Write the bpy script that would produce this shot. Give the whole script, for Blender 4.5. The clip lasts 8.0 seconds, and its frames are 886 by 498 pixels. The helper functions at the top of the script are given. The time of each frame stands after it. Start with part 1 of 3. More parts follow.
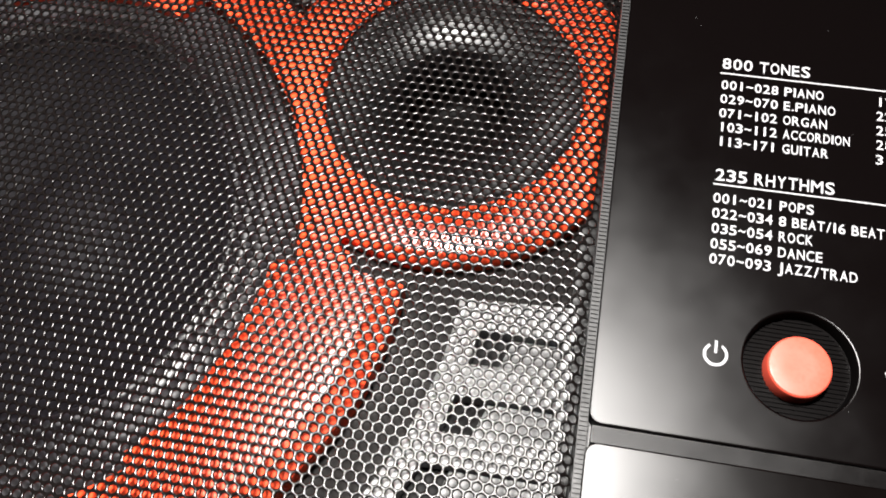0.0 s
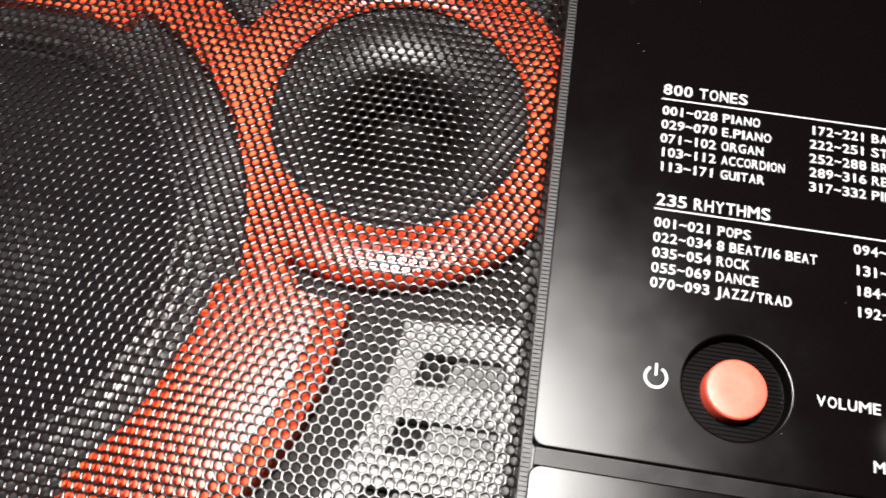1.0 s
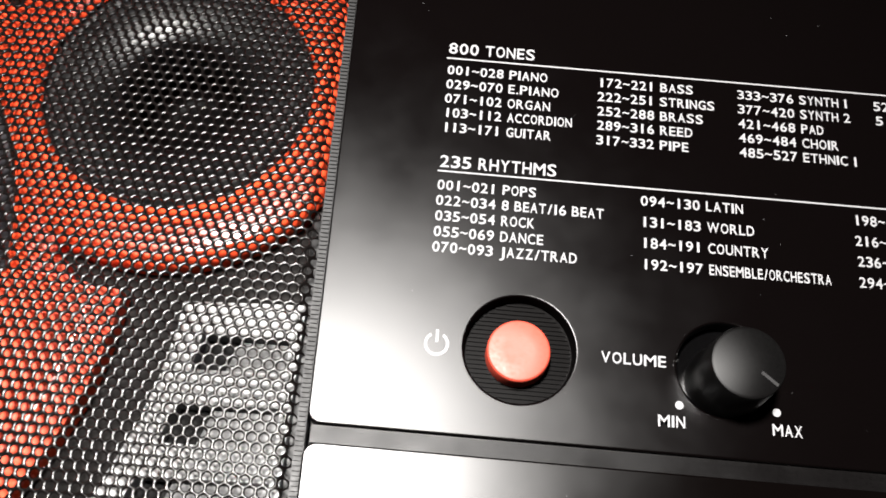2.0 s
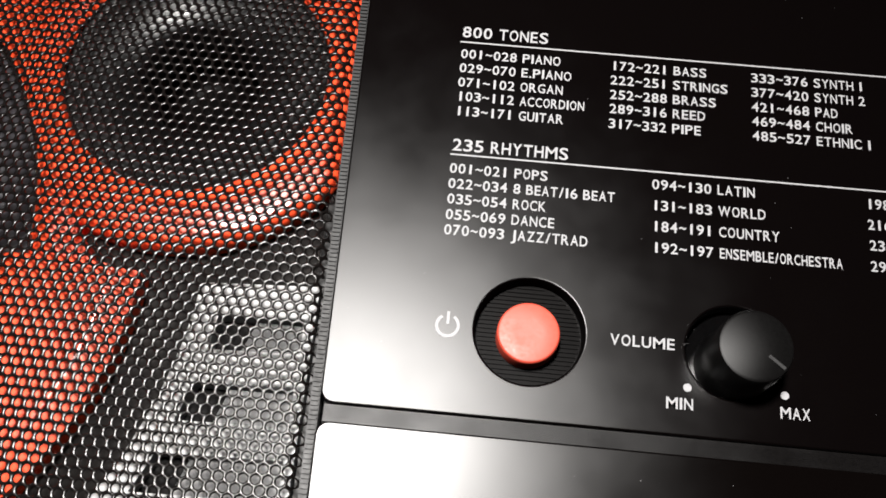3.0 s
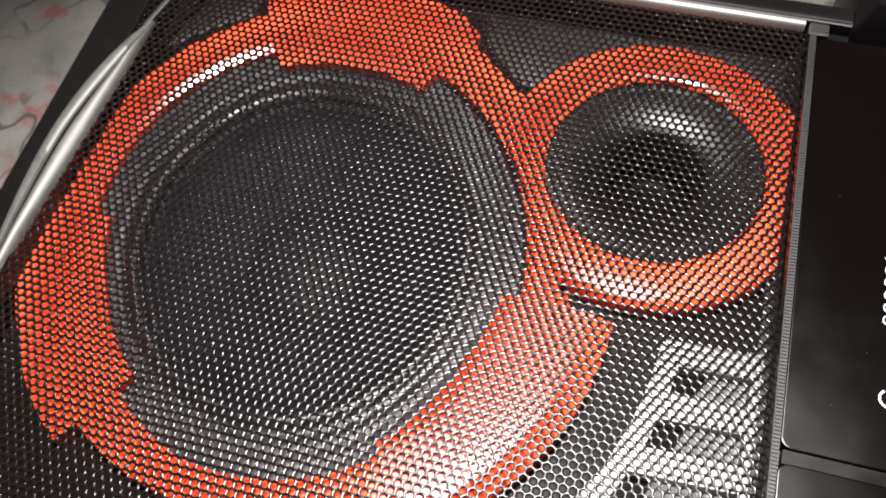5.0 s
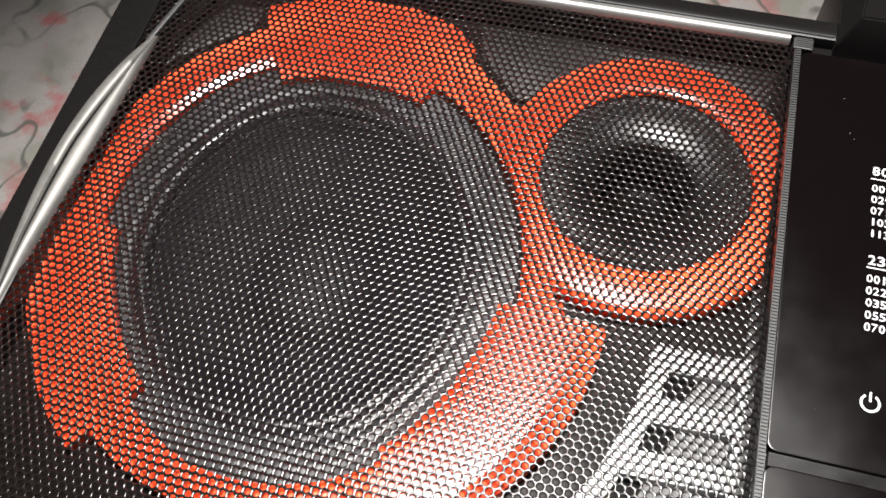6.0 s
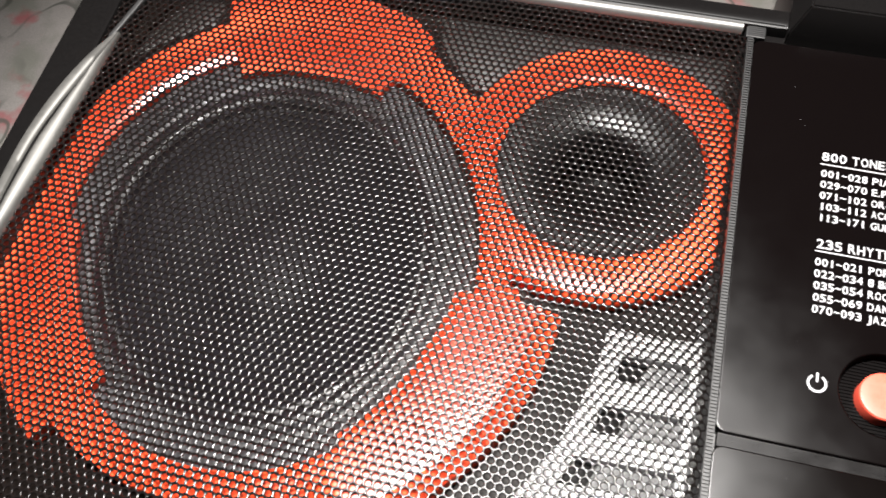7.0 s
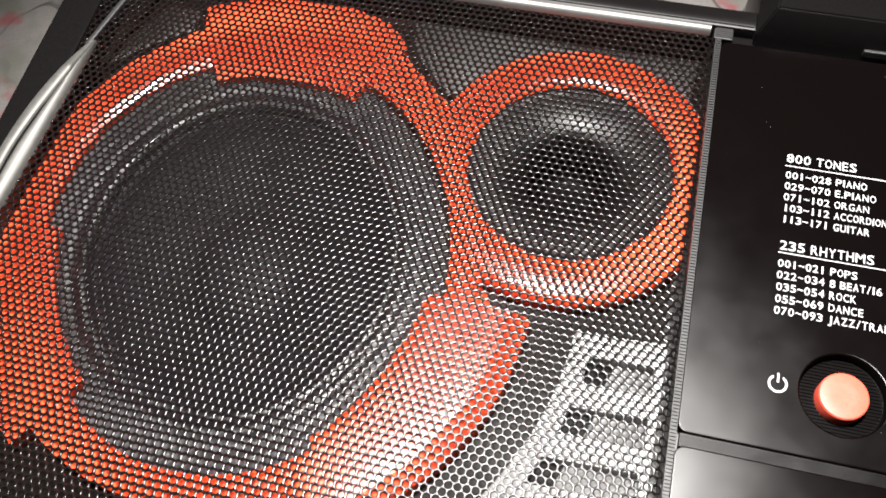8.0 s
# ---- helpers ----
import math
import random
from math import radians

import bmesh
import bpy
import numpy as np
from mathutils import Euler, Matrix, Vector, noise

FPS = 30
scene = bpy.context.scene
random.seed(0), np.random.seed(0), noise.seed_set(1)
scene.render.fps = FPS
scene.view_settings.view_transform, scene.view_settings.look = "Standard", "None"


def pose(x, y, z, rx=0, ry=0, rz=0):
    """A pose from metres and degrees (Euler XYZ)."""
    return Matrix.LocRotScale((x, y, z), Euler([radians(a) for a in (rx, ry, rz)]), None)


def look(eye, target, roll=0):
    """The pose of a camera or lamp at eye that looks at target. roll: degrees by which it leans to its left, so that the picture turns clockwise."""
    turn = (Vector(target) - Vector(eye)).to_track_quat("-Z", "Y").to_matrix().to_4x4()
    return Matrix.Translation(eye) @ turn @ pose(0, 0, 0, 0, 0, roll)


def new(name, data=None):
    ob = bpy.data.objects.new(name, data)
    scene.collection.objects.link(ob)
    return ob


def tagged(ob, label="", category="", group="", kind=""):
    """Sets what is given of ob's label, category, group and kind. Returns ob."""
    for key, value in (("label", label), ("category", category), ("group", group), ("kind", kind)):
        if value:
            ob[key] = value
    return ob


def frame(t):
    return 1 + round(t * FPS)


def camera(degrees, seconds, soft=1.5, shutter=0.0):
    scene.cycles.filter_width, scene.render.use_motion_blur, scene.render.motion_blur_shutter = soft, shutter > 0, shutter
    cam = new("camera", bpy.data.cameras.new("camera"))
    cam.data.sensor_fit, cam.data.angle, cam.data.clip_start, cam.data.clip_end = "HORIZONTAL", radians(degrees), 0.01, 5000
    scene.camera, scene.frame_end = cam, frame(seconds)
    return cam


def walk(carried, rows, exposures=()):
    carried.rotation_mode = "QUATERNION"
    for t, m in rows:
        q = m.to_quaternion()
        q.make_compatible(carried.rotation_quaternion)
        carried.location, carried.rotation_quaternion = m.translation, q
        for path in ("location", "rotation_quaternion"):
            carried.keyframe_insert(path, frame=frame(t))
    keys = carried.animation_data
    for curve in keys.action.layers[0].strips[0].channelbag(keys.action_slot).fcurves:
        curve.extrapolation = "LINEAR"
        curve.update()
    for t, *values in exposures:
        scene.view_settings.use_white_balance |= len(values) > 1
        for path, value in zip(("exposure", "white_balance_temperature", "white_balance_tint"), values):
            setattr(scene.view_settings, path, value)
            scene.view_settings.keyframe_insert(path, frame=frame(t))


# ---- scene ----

TOP = 0.095          # height of the keyboard's top deck over the bed cover
MM = 0.001

# ---- camera ----
cam = camera(49.4, 8.0, soft=1.7, shutter=0.5)
ROWS = [
    (0.0, -0.0269, -0.1207, 0.1723, 23.63, 3.39, 10.13),
    (0.5, -0.0315, -0.1184, 0.1754, 23.15, 1.56, 10.13),
    (1.0, -0.0298, -0.1170, 0.1751, 23.41, -0.39, 9.01),
    (1.2, -0.0232, -0.1157, 0.1701, 23.21, -0.41, 7.95),
    (1.5, -0.0130, -0.1133, 0.1639, 24.02, -2.37, 5.23),
    (1.7, -0.0083, -0.1119, 0.1635, 22.95, -4.06, 4.19),
    (2.0, 0.0032, -0.1139, 0.1673, 22.98, -1.79, 4.64),
    (2.2, 0.0056, -0.1133, 0.1682, 22.71, -0.50, 4.87),
    (3.3, 0.0067, -0.1139, 0.1719, 21.62, -0.33, 5.53),
    (3.5, 0.0072, -0.1154, 0.1738, 22.02, 0.08, 5.60),
    (3.7, 0.0068, -0.1220, 0.1758, 23.23, 2.52, 7.94),
    (4.0, -0.0113, -0.1280, 0.1840, 25.46, 4.89, 11.04),
    (4.2, -0.0315, -0.1317, 0.1861, 26.10, 3.35, 11.76),
    (4.5, -0.0478, -0.1365, 0.1951, 26.16, 4.16, 13.62),
    (4.7, -0.0583, -0.1428, 0.2002, 26.15, 3.82, 14.09),
    (5.0, -0.0584, -0.1549, 0.2039, 29.33, 3.65, 15.36),
    (5.2, -0.0638, -0.1528, 0.2139, 28.47, 3.45, 14.82),
    (6.3, -0.0589, -0.1555, 0.2135, 28.81, 3.24, 14.79),
    (6.5, -0.0583, -0.1555, 0.2135, 28.55, 3.24, 14.81),
    (7.0, -0.0500, -0.1562, 0.2152, 28.55, 3.28, 13.97),
    (7.5, -0.0445, -0.1549, 0.2172, 28.64, 3.13, 14.12),
    (8.0, -0.0420, -0.1511, 0.2212, 27.47, 3.75, 13.51),
]
walk(cam, [(t, pose(x, y, z + TOP, rx, ry, rz)) for t, x, y, z, rx, ry, rz in ROWS],
     [(0.0, 0.08), (1.0, 0.26), (1.7, 0.14), (2.0, -0.17), (3.3, -0.63), (3.7, -0.56), (4.2, -0.36), (4.7, 0.16), (5.2, 0.36), (6.5, 0.54), (8.0, 0.54)])

# ---- light: one small bright torch held over the keyboard, in a dark room ----
world = bpy.data.worlds.new("world")
world.use_nodes = True
world.node_tree.nodes["Background"].inputs["Color"].default_value = (0.9, 0.95, 1.0, 1)
world.node_tree.nodes["Background"].inputs["Strength"].default_value = 0.006
scene.world = world
torch = bpy.data.lights.new("torch", "SPOT")
torch.spot_size, torch.spot_blend = radians(44), 1.0
torch.energy, torch.color, torch.shadow_soft_size = 110.0, (1.0, 0.965, 0.93), 0.055
new("torch", torch).matrix_world = look((-0.107, 0.056, TOP + 0.8), (-0.075, -0.075, TOP))


# ---- materials ----
def material(name, color, rough=0.5, metal=0.0, coarse=30.0, fine=600.0, vary=0.15, bump=0.0, spec=0.5, rough_vary=0.08, coat=0.0):
    """A surface with colour and gloss that vary at two scales, and fine relief."""
    m = bpy.data.materials.new(name)
    m.use_nodes = True
    nt = m.node_tree
    b = nt.nodes["Principled BSDF"]
    tc = nt.nodes.new("ShaderNodeTexCoord")
    n1, n2 = nt.nodes.new("ShaderNodeTexNoise"), nt.nodes.new("ShaderNodeTexNoise")
    n1.inputs["Scale"].default_value, n2.inputs["Scale"].default_value = coarse, fine
    n1.inputs["Detail"].default_value, n2.inputs["Detail"].default_value = 5, 3
    for n in (n1, n2):
        nt.links.new(tc.outputs["Object"], n.inputs["Vector"])
    add = nt.nodes.new("ShaderNodeMath")
    add.operation = "ADD"
    nt.links.new(n1.outputs["Fac"], add.inputs[0])
    nt.links.new(n2.outputs["Fac"], add.inputs[1])
    col = nt.nodes.new("ShaderNodeMapRange")
    col.inputs["From Min"].default_value, col.inputs["From Max"].default_value = 0.7, 1.3
    col.inputs["To Min"].default_value, col.inputs["To Max"].default_value = 1 - vary, 1 + vary
    nt.links.new(add.outputs[0], col.inputs["Value"])
    mul = nt.nodes.new("ShaderNodeVectorMath")
    mul.operation = "SCALE"
    mul.inputs[0].default_value = color
    nt.links.new(col.outputs[0], mul.inputs["Scale"])
    nt.links.new(mul.outputs[0], b.inputs["Base Color"])
    ro = nt.nodes.new("ShaderNodeMapRange")
    ro.inputs["From Min"].default_value, ro.inputs["From Max"].default_value = 0.7, 1.3
    ro.inputs["To Min"].default_value, ro.inputs["To Max"].default_value = max(rough - rough_vary, 0.02), rough + rough_vary
    nt.links.new(add.outputs[0], ro.inputs["Value"])
    nt.links.new(ro.outputs[0], b.inputs["Roughness"])
    b.inputs["Metallic"].default_value = metal
    b.inputs["Specular IOR Level"].default_value = spec
    b.inputs["Coat Weight"].default_value = coat
    if bump:
        bp = nt.nodes.new("ShaderNodeBump")
        bp.inputs["Strength"].default_value, bp.inputs["Distance"].default_value = bump, 0.0002
        nt.links.new(n2.outputs["Fac"], bp.inputs["Height"])
        nt.links.new(bp.outputs[0], b.inputs["Normal"])
    return m


def satin(name, color, rough, ior=1.45, coarse=55.0, fine=3500.0, smudge=0.022):
    """Black moulded plastic: a faint body colour under a soft sheen that smudges and grain make uneven."""
    m = bpy.data.materials.new(name)
    m.use_nodes = True
    nt = m.node_tree
    nt.nodes.remove(nt.nodes["Principled BSDF"])
    out = nt.nodes["Material Output"]
    tc = nt.nodes.new("ShaderNodeTexCoord")
    n1, n2 = nt.nodes.new("ShaderNodeTexNoise"), nt.nodes.new("ShaderNodeTexNoise")
    n1.inputs["Scale"].default_value, n1.inputs["Detail"].default_value, n1.inputs["Distortion"].default_value = coarse, 8, 0.2
    n2.inputs["Scale"].default_value, n2.inputs["Detail"].default_value = fine, 2
    for n in (n1, n2):
        nt.links.new(tc.outputs["Object"], n.inputs["Vector"])
    gloss_rough = nt.nodes.new("ShaderNodeMapRange")
    gloss_rough.inputs["From Min"].default_value, gloss_rough.inputs["From Max"].default_value = 0.3, 0.7
    gloss_rough.inputs["To Min"].default_value, gloss_rough.inputs["To Max"].default_value = rough - smudge, rough + smudge
    nt.links.new(n1.outputs["Fac"], gloss_rough.inputs["Value"])
    tint = nt.nodes.new("ShaderNodeMapRange")
    tint.inputs["To Min"].default_value, tint.inputs["To Max"].default_value = 0.6, 1.4
    nt.links.new(n2.outputs["Fac"], tint.inputs["Value"])
    body = nt.nodes.new("ShaderNodeVectorMath")
    body.operation = "SCALE"
    body.inputs[0].default_value = color
    nt.links.new(tint.outputs[0], body.inputs["Scale"])
    bump = nt.nodes.new("ShaderNodeBump")
    bump.inputs["Strength"].default_value, bump.inputs["Distance"].default_value = 0.04, 0.0001
    nt.links.new(n2.outputs["Fac"], bump.inputs["Height"])
    diffuse, sheen = nt.nodes.new("ShaderNodeBsdfDiffuse"), nt.nodes.new("ShaderNodeBsdfGlossy")
    sheen.distribution = "BECKMANN"
    nt.links.new(body.outputs[0], diffuse.inputs["Color"])
    nt.links.new(gloss_rough.outputs[0], sheen.inputs["Roughness"])
    fresnel, mix = nt.nodes.new("ShaderNodeFresnel"), nt.nodes.new("ShaderNodeMixShader")
    fresnel.inputs["IOR"].default_value = ior
    for n in (diffuse, sheen):
        nt.links.new(bump.outputs[0], n.inputs["Normal"])
    nt.links.new(fresnel.outputs[0], mix.inputs[0])
    nt.links.new(diffuse.outputs[0], mix.inputs[1])
    nt.links.new(sheen.outputs[0], mix.inputs[2])
    nt.links.new(mix.outputs[0], out.inputs["Surface"])
    return m


def cloth_material():
    """Off-white cotton with a printed pattern of pink blossoms and grey leaf outlines."""
    m = material("floral_cotton", (0.17, 0.158, 0.15), 0.9, coarse=30, fine=1800, vary=0.2, bump=0.3, spec=0.2)
    nt = m.node_tree
    b = nt.nodes["Principled BSDF"]
    base = b.inputs["Base Color"].links[0].from_socket
    tc = nt.nodes.new("ShaderNodeTexCoord")
    warp = nt.nodes.new("ShaderNodeTexNoise")
    warp.inputs["Scale"].default_value, warp.inputs["Detail"].default_value = 45, 4
    nt.links.new(tc.outputs["Object"], warp.inputs["Vector"])
    mixv = nt.nodes.new("ShaderNodeMixRGB")
    mixv.inputs["Fac"].default_value = 0.06
    nt.links.new(tc.outputs["Object"], mixv.inputs[1])
    nt.links.new(warp.outputs["Color"], mixv.inputs[2])
    vor = nt.nodes.new("ShaderNodeTexVoronoi")
    vor.inputs["Scale"].default_value = 21
    nt.links.new(mixv.outputs[0], vor.inputs["Vector"])
    blob = nt.nodes.new("ShaderNodeMapRange")
    blob.inputs["From Min"].default_value, blob.inputs["From Max"].default_value = 0.43, 0.30
    blob.inputs["To Max"].default_value = 0.8
    nt.links.new(vor.outputs["Distance"], blob.inputs["Value"])
    mix1 = nt.nodes.new("ShaderNodeMixRGB")
    mix1.inputs[2].default_value = (0.2, 0.05, 0.055, 1)
    nt.links.new(blob.outputs[0], mix1.inputs["Fac"])
    nt.links.new(base, mix1.inputs[1])
    vine = nt.nodes.new("ShaderNodeTexNoise")
    vine.inputs["Scale"].default_value, vine.inputs["Detail"].default_value = 24, 2
    nt.links.new(tc.outputs["Object"], vine.inputs["Vector"])
    off = nt.nodes.new("ShaderNodeMath")
    off.operation = "SUBTRACT"
    off.inputs[1].default_value = 0.5
    nt.links.new(vine.outputs["Fac"], off.inputs[0])
    ab = nt.nodes.new("ShaderNodeMath")
    ab.operation = "ABSOLUTE"
    nt.links.new(off.outputs[0], ab.inputs[0])
    line = nt.nodes.new("ShaderNodeMapRange")
    line.inputs["From Min"].default_value, line.inputs["From Max"].default_value = 0.017, 0.006
    line.inputs["To Max"].default_value = 0.85
    nt.links.new(ab.outputs[0], line.inputs["Value"])
    gate = nt.nodes.new("ShaderNodeTexNoise")
    gate.inputs["Scale"].default_value = 19
    shifted = nt.nodes.new("ShaderNodeMapping")
    shifted.inputs["Location"].default_value = (3.1, 1.7, 0.4)
    nt.links.new(tc.outputs["Object"], shifted.inputs["Vector"])
    nt.links.new(shifted.outputs[0], gate.inputs["Vector"])
    opened = nt.nodes.new("ShaderNodeMapRange")
    opened.inputs["From Min"].default_value, opened.inputs["From Max"].default_value = 0.40, 0.50
    nt.links.new(gate.outputs["Fac"], opened.inputs["Value"])
    broken = nt.nodes.new("ShaderNodeMath")
    broken.operation = "MULTIPLY"
    nt.links.new(line.outputs[0], broken.inputs[0])
    nt.links.new(opened.outputs[0], broken.inputs[1])
    leaf = nt.nodes.new("ShaderNodeMapRange")
    leaf.inputs["From Min"].default_value, leaf.inputs["From Max"].default_value = 0.50, 0.62
    leaf.inputs["To Max"].default_value = 0.55
    nt.links.new(warp.outputs["Fac"], leaf.inputs["Value"])
    tint = nt.nodes.new("ShaderNodeMixRGB")
    tint.inputs[2].default_value = (0.1, 0.105, 0.085, 1)
    nt.links.new(leaf.outputs[0], tint.inputs["Fac"])
    nt.links.new(mix1.outputs[0], tint.inputs[1])
    mix2 = nt.nodes.new("ShaderNodeMixRGB")
    mix2.inputs[2].default_value = (0.05, 0.052, 0.045, 1)
    nt.links.new(broken.outputs[0], mix2.inputs["Fac"])
    nt.links.new(tint.outputs[0], mix2.inputs[1])
    nt.links.new(mix2.outputs[0], b.inputs["Base Color"])
    return m


PANEL = satin("black_satin_plastic", (0.002, 0.0014, 0.0014), 0.315, ior=1.4, coarse=75.0, smudge=0.014)
CASE = satin("black_case_plastic", (0.005, 0.0046, 0.0046), 0.38, ior=1.35, coarse=40, fine=1800)
LOWER = satin("black_matt_plastic", (0.002, 0.0014, 0.0013), 0.295, ior=1.44, coarse=80, smudge=0.011)
DISH = material("black_tweeter_plastic", (0.004, 0.004, 0.0045), 0.34, coarse=60, fine=900, vary=0.15, spec=0.42)
BAFFLE = satin("black_baffle_plastic", (0.008, 0.006, 0.0052), 0.38, ior=1.15, coarse=60, fine=1500)
GRILLE = satin("black_painted_steel", (0.0052, 0.0041, 0.0039), 0.25, ior=1.36, coarse=40, fine=900, smudge=0.03)
RED = material("red_gloss_plastic", (0.9, 0.082, 0.027), 0.23, coarse=35, fine=900, vary=0.1, bump=0.03, spec=0.46)
BUTTON = material("red_button_plastic", (0.7, 0.085, 0.05), 0.46, coarse=60, fine=1500, vary=0.06, bump=0.03, spec=0.4)
SILVER = material("silver_paint", (0.31, 0.31, 0.313), 0.5, metal=0.2, coarse=50, fine=1500, vary=0.08, bump=0.05)
DULL = material("grey_plastic", (0.13, 0.13, 0.132), 0.45, coarse=50, fine=1500, vary=0.15, bump=0.1)
CHROME = material("satin_chrome", (0.17, 0.166, 0.16), 0.46, metal=0.7, coarse=40, fine=800, vary=0.06)
BRUSHED = material("brushed_chrome", (0.105, 0.102, 0.096), 0.52, metal=0.5, coarse=60, fine=500, vary=0.12, rough_vary=0.06)
RIB = material("grey_ribbed_plastic", (0.015, 0.0148, 0.015), 0.5, coarse=50, fine=900, vary=0.15, spec=0.35)
GROOVE = satin("dark_grey_groove", (0.0055, 0.005, 0.005), 0.36, ior=1.25, coarse=90, fine=1200, smudge=0.04)
CONE = material("black_paper_cone", (0.011, 0.0097, 0.0125), 0.6, coarse=80, fine=1400, vary=0.2, bump=0.12, spec=0.16)
RUBBER = material("black_rubber", (0.0125, 0.0112, 0.014), 0.36, coarse=60, fine=900, vary=0.15, spec=0.6)
INK = material("white_print", (0.36, 0.36, 0.37), 0.6, coarse=80, fine=3000, vary=0.08)
# Also blackens the vent slots, where plates stand in for shaded depth.
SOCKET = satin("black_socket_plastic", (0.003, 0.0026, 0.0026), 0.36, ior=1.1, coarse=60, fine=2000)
GLOSS = satin("black_gloss_plastic", (0.002, 0.0019, 0.002), 0.2, ior=1.45, coarse=60, fine=2000, smudge=0.03)
KNOB = satin("knob_rubber", (0.0042, 0.004, 0.004), 0.42, ior=1.28, coarse=80, fine=2500)
CLOTH = cloth_material()
WALL = material("painted_wall", (0.14, 0.13, 0.115), 0.8, coarse=2, fine=60, vary=0.06, bump=0.05)
FLOOR = material("floor_tiles", (0.35, 0.3, 0.26), 0.5, coarse=3, fine=60, vary=0.1)


# ---- mesh helpers (all lengths in millimetres round the deck's zero) ----
def part(name, bm, mat, parent, label="", smooth=True):
    me = bpy.data.meshes.new(name)
    bm.to_mesh(me)
    bm.free()
    me.materials.append(mat)
    if smooth:
        me.shade_smooth()
    ob = new(name, me)
    ob.parent = parent
    return tagged(ob, label)


def crisp(ob, degrees=35):
    """Sharp edges above an angle, smooth below."""
    ob.data.set_sharp_from_angle(angle=radians(degrees))
    return ob


def box(bm, x0, x1, y0, y1, z0, z1, bevel=0.0):
    vs = [bm.verts.new((x * MM, y * MM, z * MM)) for z in (z0, z1) for y in (y0, y1) for x in (x0, x1)]
    fs = [bm.faces.new([vs[i] for i in q]) for q in ((0, 2, 3, 1), (4, 5, 7, 6), (0, 1, 5, 4), (2, 6, 7, 3), (0, 4, 6, 2), (1, 3, 7, 5))]
    if bevel:
        es = list({e for f in fs for e in f.edges})
        bmesh.ops.bevel(bm, geom=es, offset=bevel * MM, segments=2, affect="EDGES", profile=0.6)
    return bm


def prism(bm, loops, z0, z1):
    """A plate with outline loops[0] and holes loops[1:], from z0 up to z1."""
    edges, rings = [], []
    for lp in loops:
        vs = [bm.verts.new((x * MM, y * MM, z1 * MM)) for x, y in lp]
        rings.append(vs)
        edges += [bm.edges.new((vs[i], vs[(i + 1) % len(vs)])) for i in range(len(vs))]
    made = bmesh.ops.triangle_fill(bm, edges=edges, use_beauty=True, normal=(0, 0, 1))
    for f in [g for g in made["geom"] if isinstance(g, bmesh.types.BMFace)]:
        if f.normal.z < 0:
            f.normal_flip()
    for vs, lp in zip(rings, loops):
        low = [bm.verts.new((x * MM, y * MM, z0 * MM)) for x, y in lp]
        for i in range(len(vs)):
            j = (i + 1) % len(vs)
            bm.faces.new((vs[i], vs[j], low[j], low[i]))
    bmesh.ops.recalc_face_normals(bm, faces=bm.faces)
    return bm


def circle(cx, cy, r, n=96):
    return [(cx + r * math.cos(2 * math.pi * i / n), cy + r * math.sin(2 * math.pi * i / n)) for i in range(n)]


def rounded(x0, x1, y0, y1, r, n=6):
    out = []
    for cx, cy, a in ((x1 - r, y1 - r, 0), (x0 + r, y1 - r, 90), (x0 + r, y0 + r, 180), (x1 - r, y0 + r, 270)):
        out += [(cx + r * math.cos(radians(a + 90 * i / n)), cy + r * math.sin(radians(a + 90 * i / n))) for i in range(n + 1)]
    return out


def lathe(bm, cx, cy, profile, n=96):
    """A turned form; profile: (radius, height) from outside in; radius 0 closes it."""
    rows = []
    for r, z in profile:
        if r == 0:
            rows.append([bm.verts.new((cx * MM, cy * MM, z * MM))] * n)
        else:
            rows.append([bm.verts.new((x * MM, y * MM, z * MM)) for x, y in circle(cx, cy, r, n)])
    for a, b in zip(rows, rows[1:]):
        for i in range(n):
            j = (i + 1) % n
            q = [a[i], a[j], b[j], b[i]]
            q = [v for k, v in enumerate(q) if v not in q[:k]]
            bm.faces.new(q)
    bmesh.ops.recalc_face_normals(bm, faces=bm.faces)
    if sum(f.normal.z * f.calc_area() for f in bm.faces) < 0:
        bmesh.ops.reverse_faces(bm, faces=bm.faces)
    return bm


def bump_ring(bm, cx, cy, inner, outer, base, fall, height, n=360, flat=lambda a: 0.0, ref=28.4):
    """A moulded ring whose inner and outer radius change with the angle, with a rounded crest."""
    rows = []
    for i in range(n):
        a = 360 * i / n
        r0, r1 = inner(a), outer(a)
        c, s = math.cos(radians(a)), math.sin(radians(a))
        row = [(r0, base - 8)]
        for k in range(11):
            u = (0, 0.07, 0.14, 0.21, 0.28, 0.35, 0.42, 0.5, 0.62, 0.83, 1.0)[k]
            crest = (0, 0.3, 0.58, 0.8, 0.93, 0.99, 1.0, 0.97, 0.88, 0.7, 0.5)[k]
            w = flat(a)
            u += w * ((0, 0.03, 0.07, 0.12, 0.2, 0.5, 0.79, 0.8, 0.81, 0.9, 1.0)[k] - u)
            crest += w * ((0.2, 0.65, 0.92, 1.0, 1.0, 1.0, 1.0, 0.985, 0.94, 0.5, 0.0)[k] - crest)
            r = r0 + (r1 - r0) * u
            row.append((r, base - fall(a) * (r - ref) + height * crest))
        row.append((r1, base - 8))
        rows.append([bm.verts.new(((cx + r * c) * MM, (cy + r * s) * MM, z * MM)) for r, z in row])
    for i in range(n):
        a, b = rows[i], rows[(i + 1) % n]
        for k in range(len(a) - 1):
            bm.faces.new((a[k], a[k + 1], b[k + 1], b[k]))
        bm.faces.new((a[-1], a[0], b[0], b[-1]))
    bmesh.ops.recalc_face_normals(bm, faces=bm.faces)
    return bm


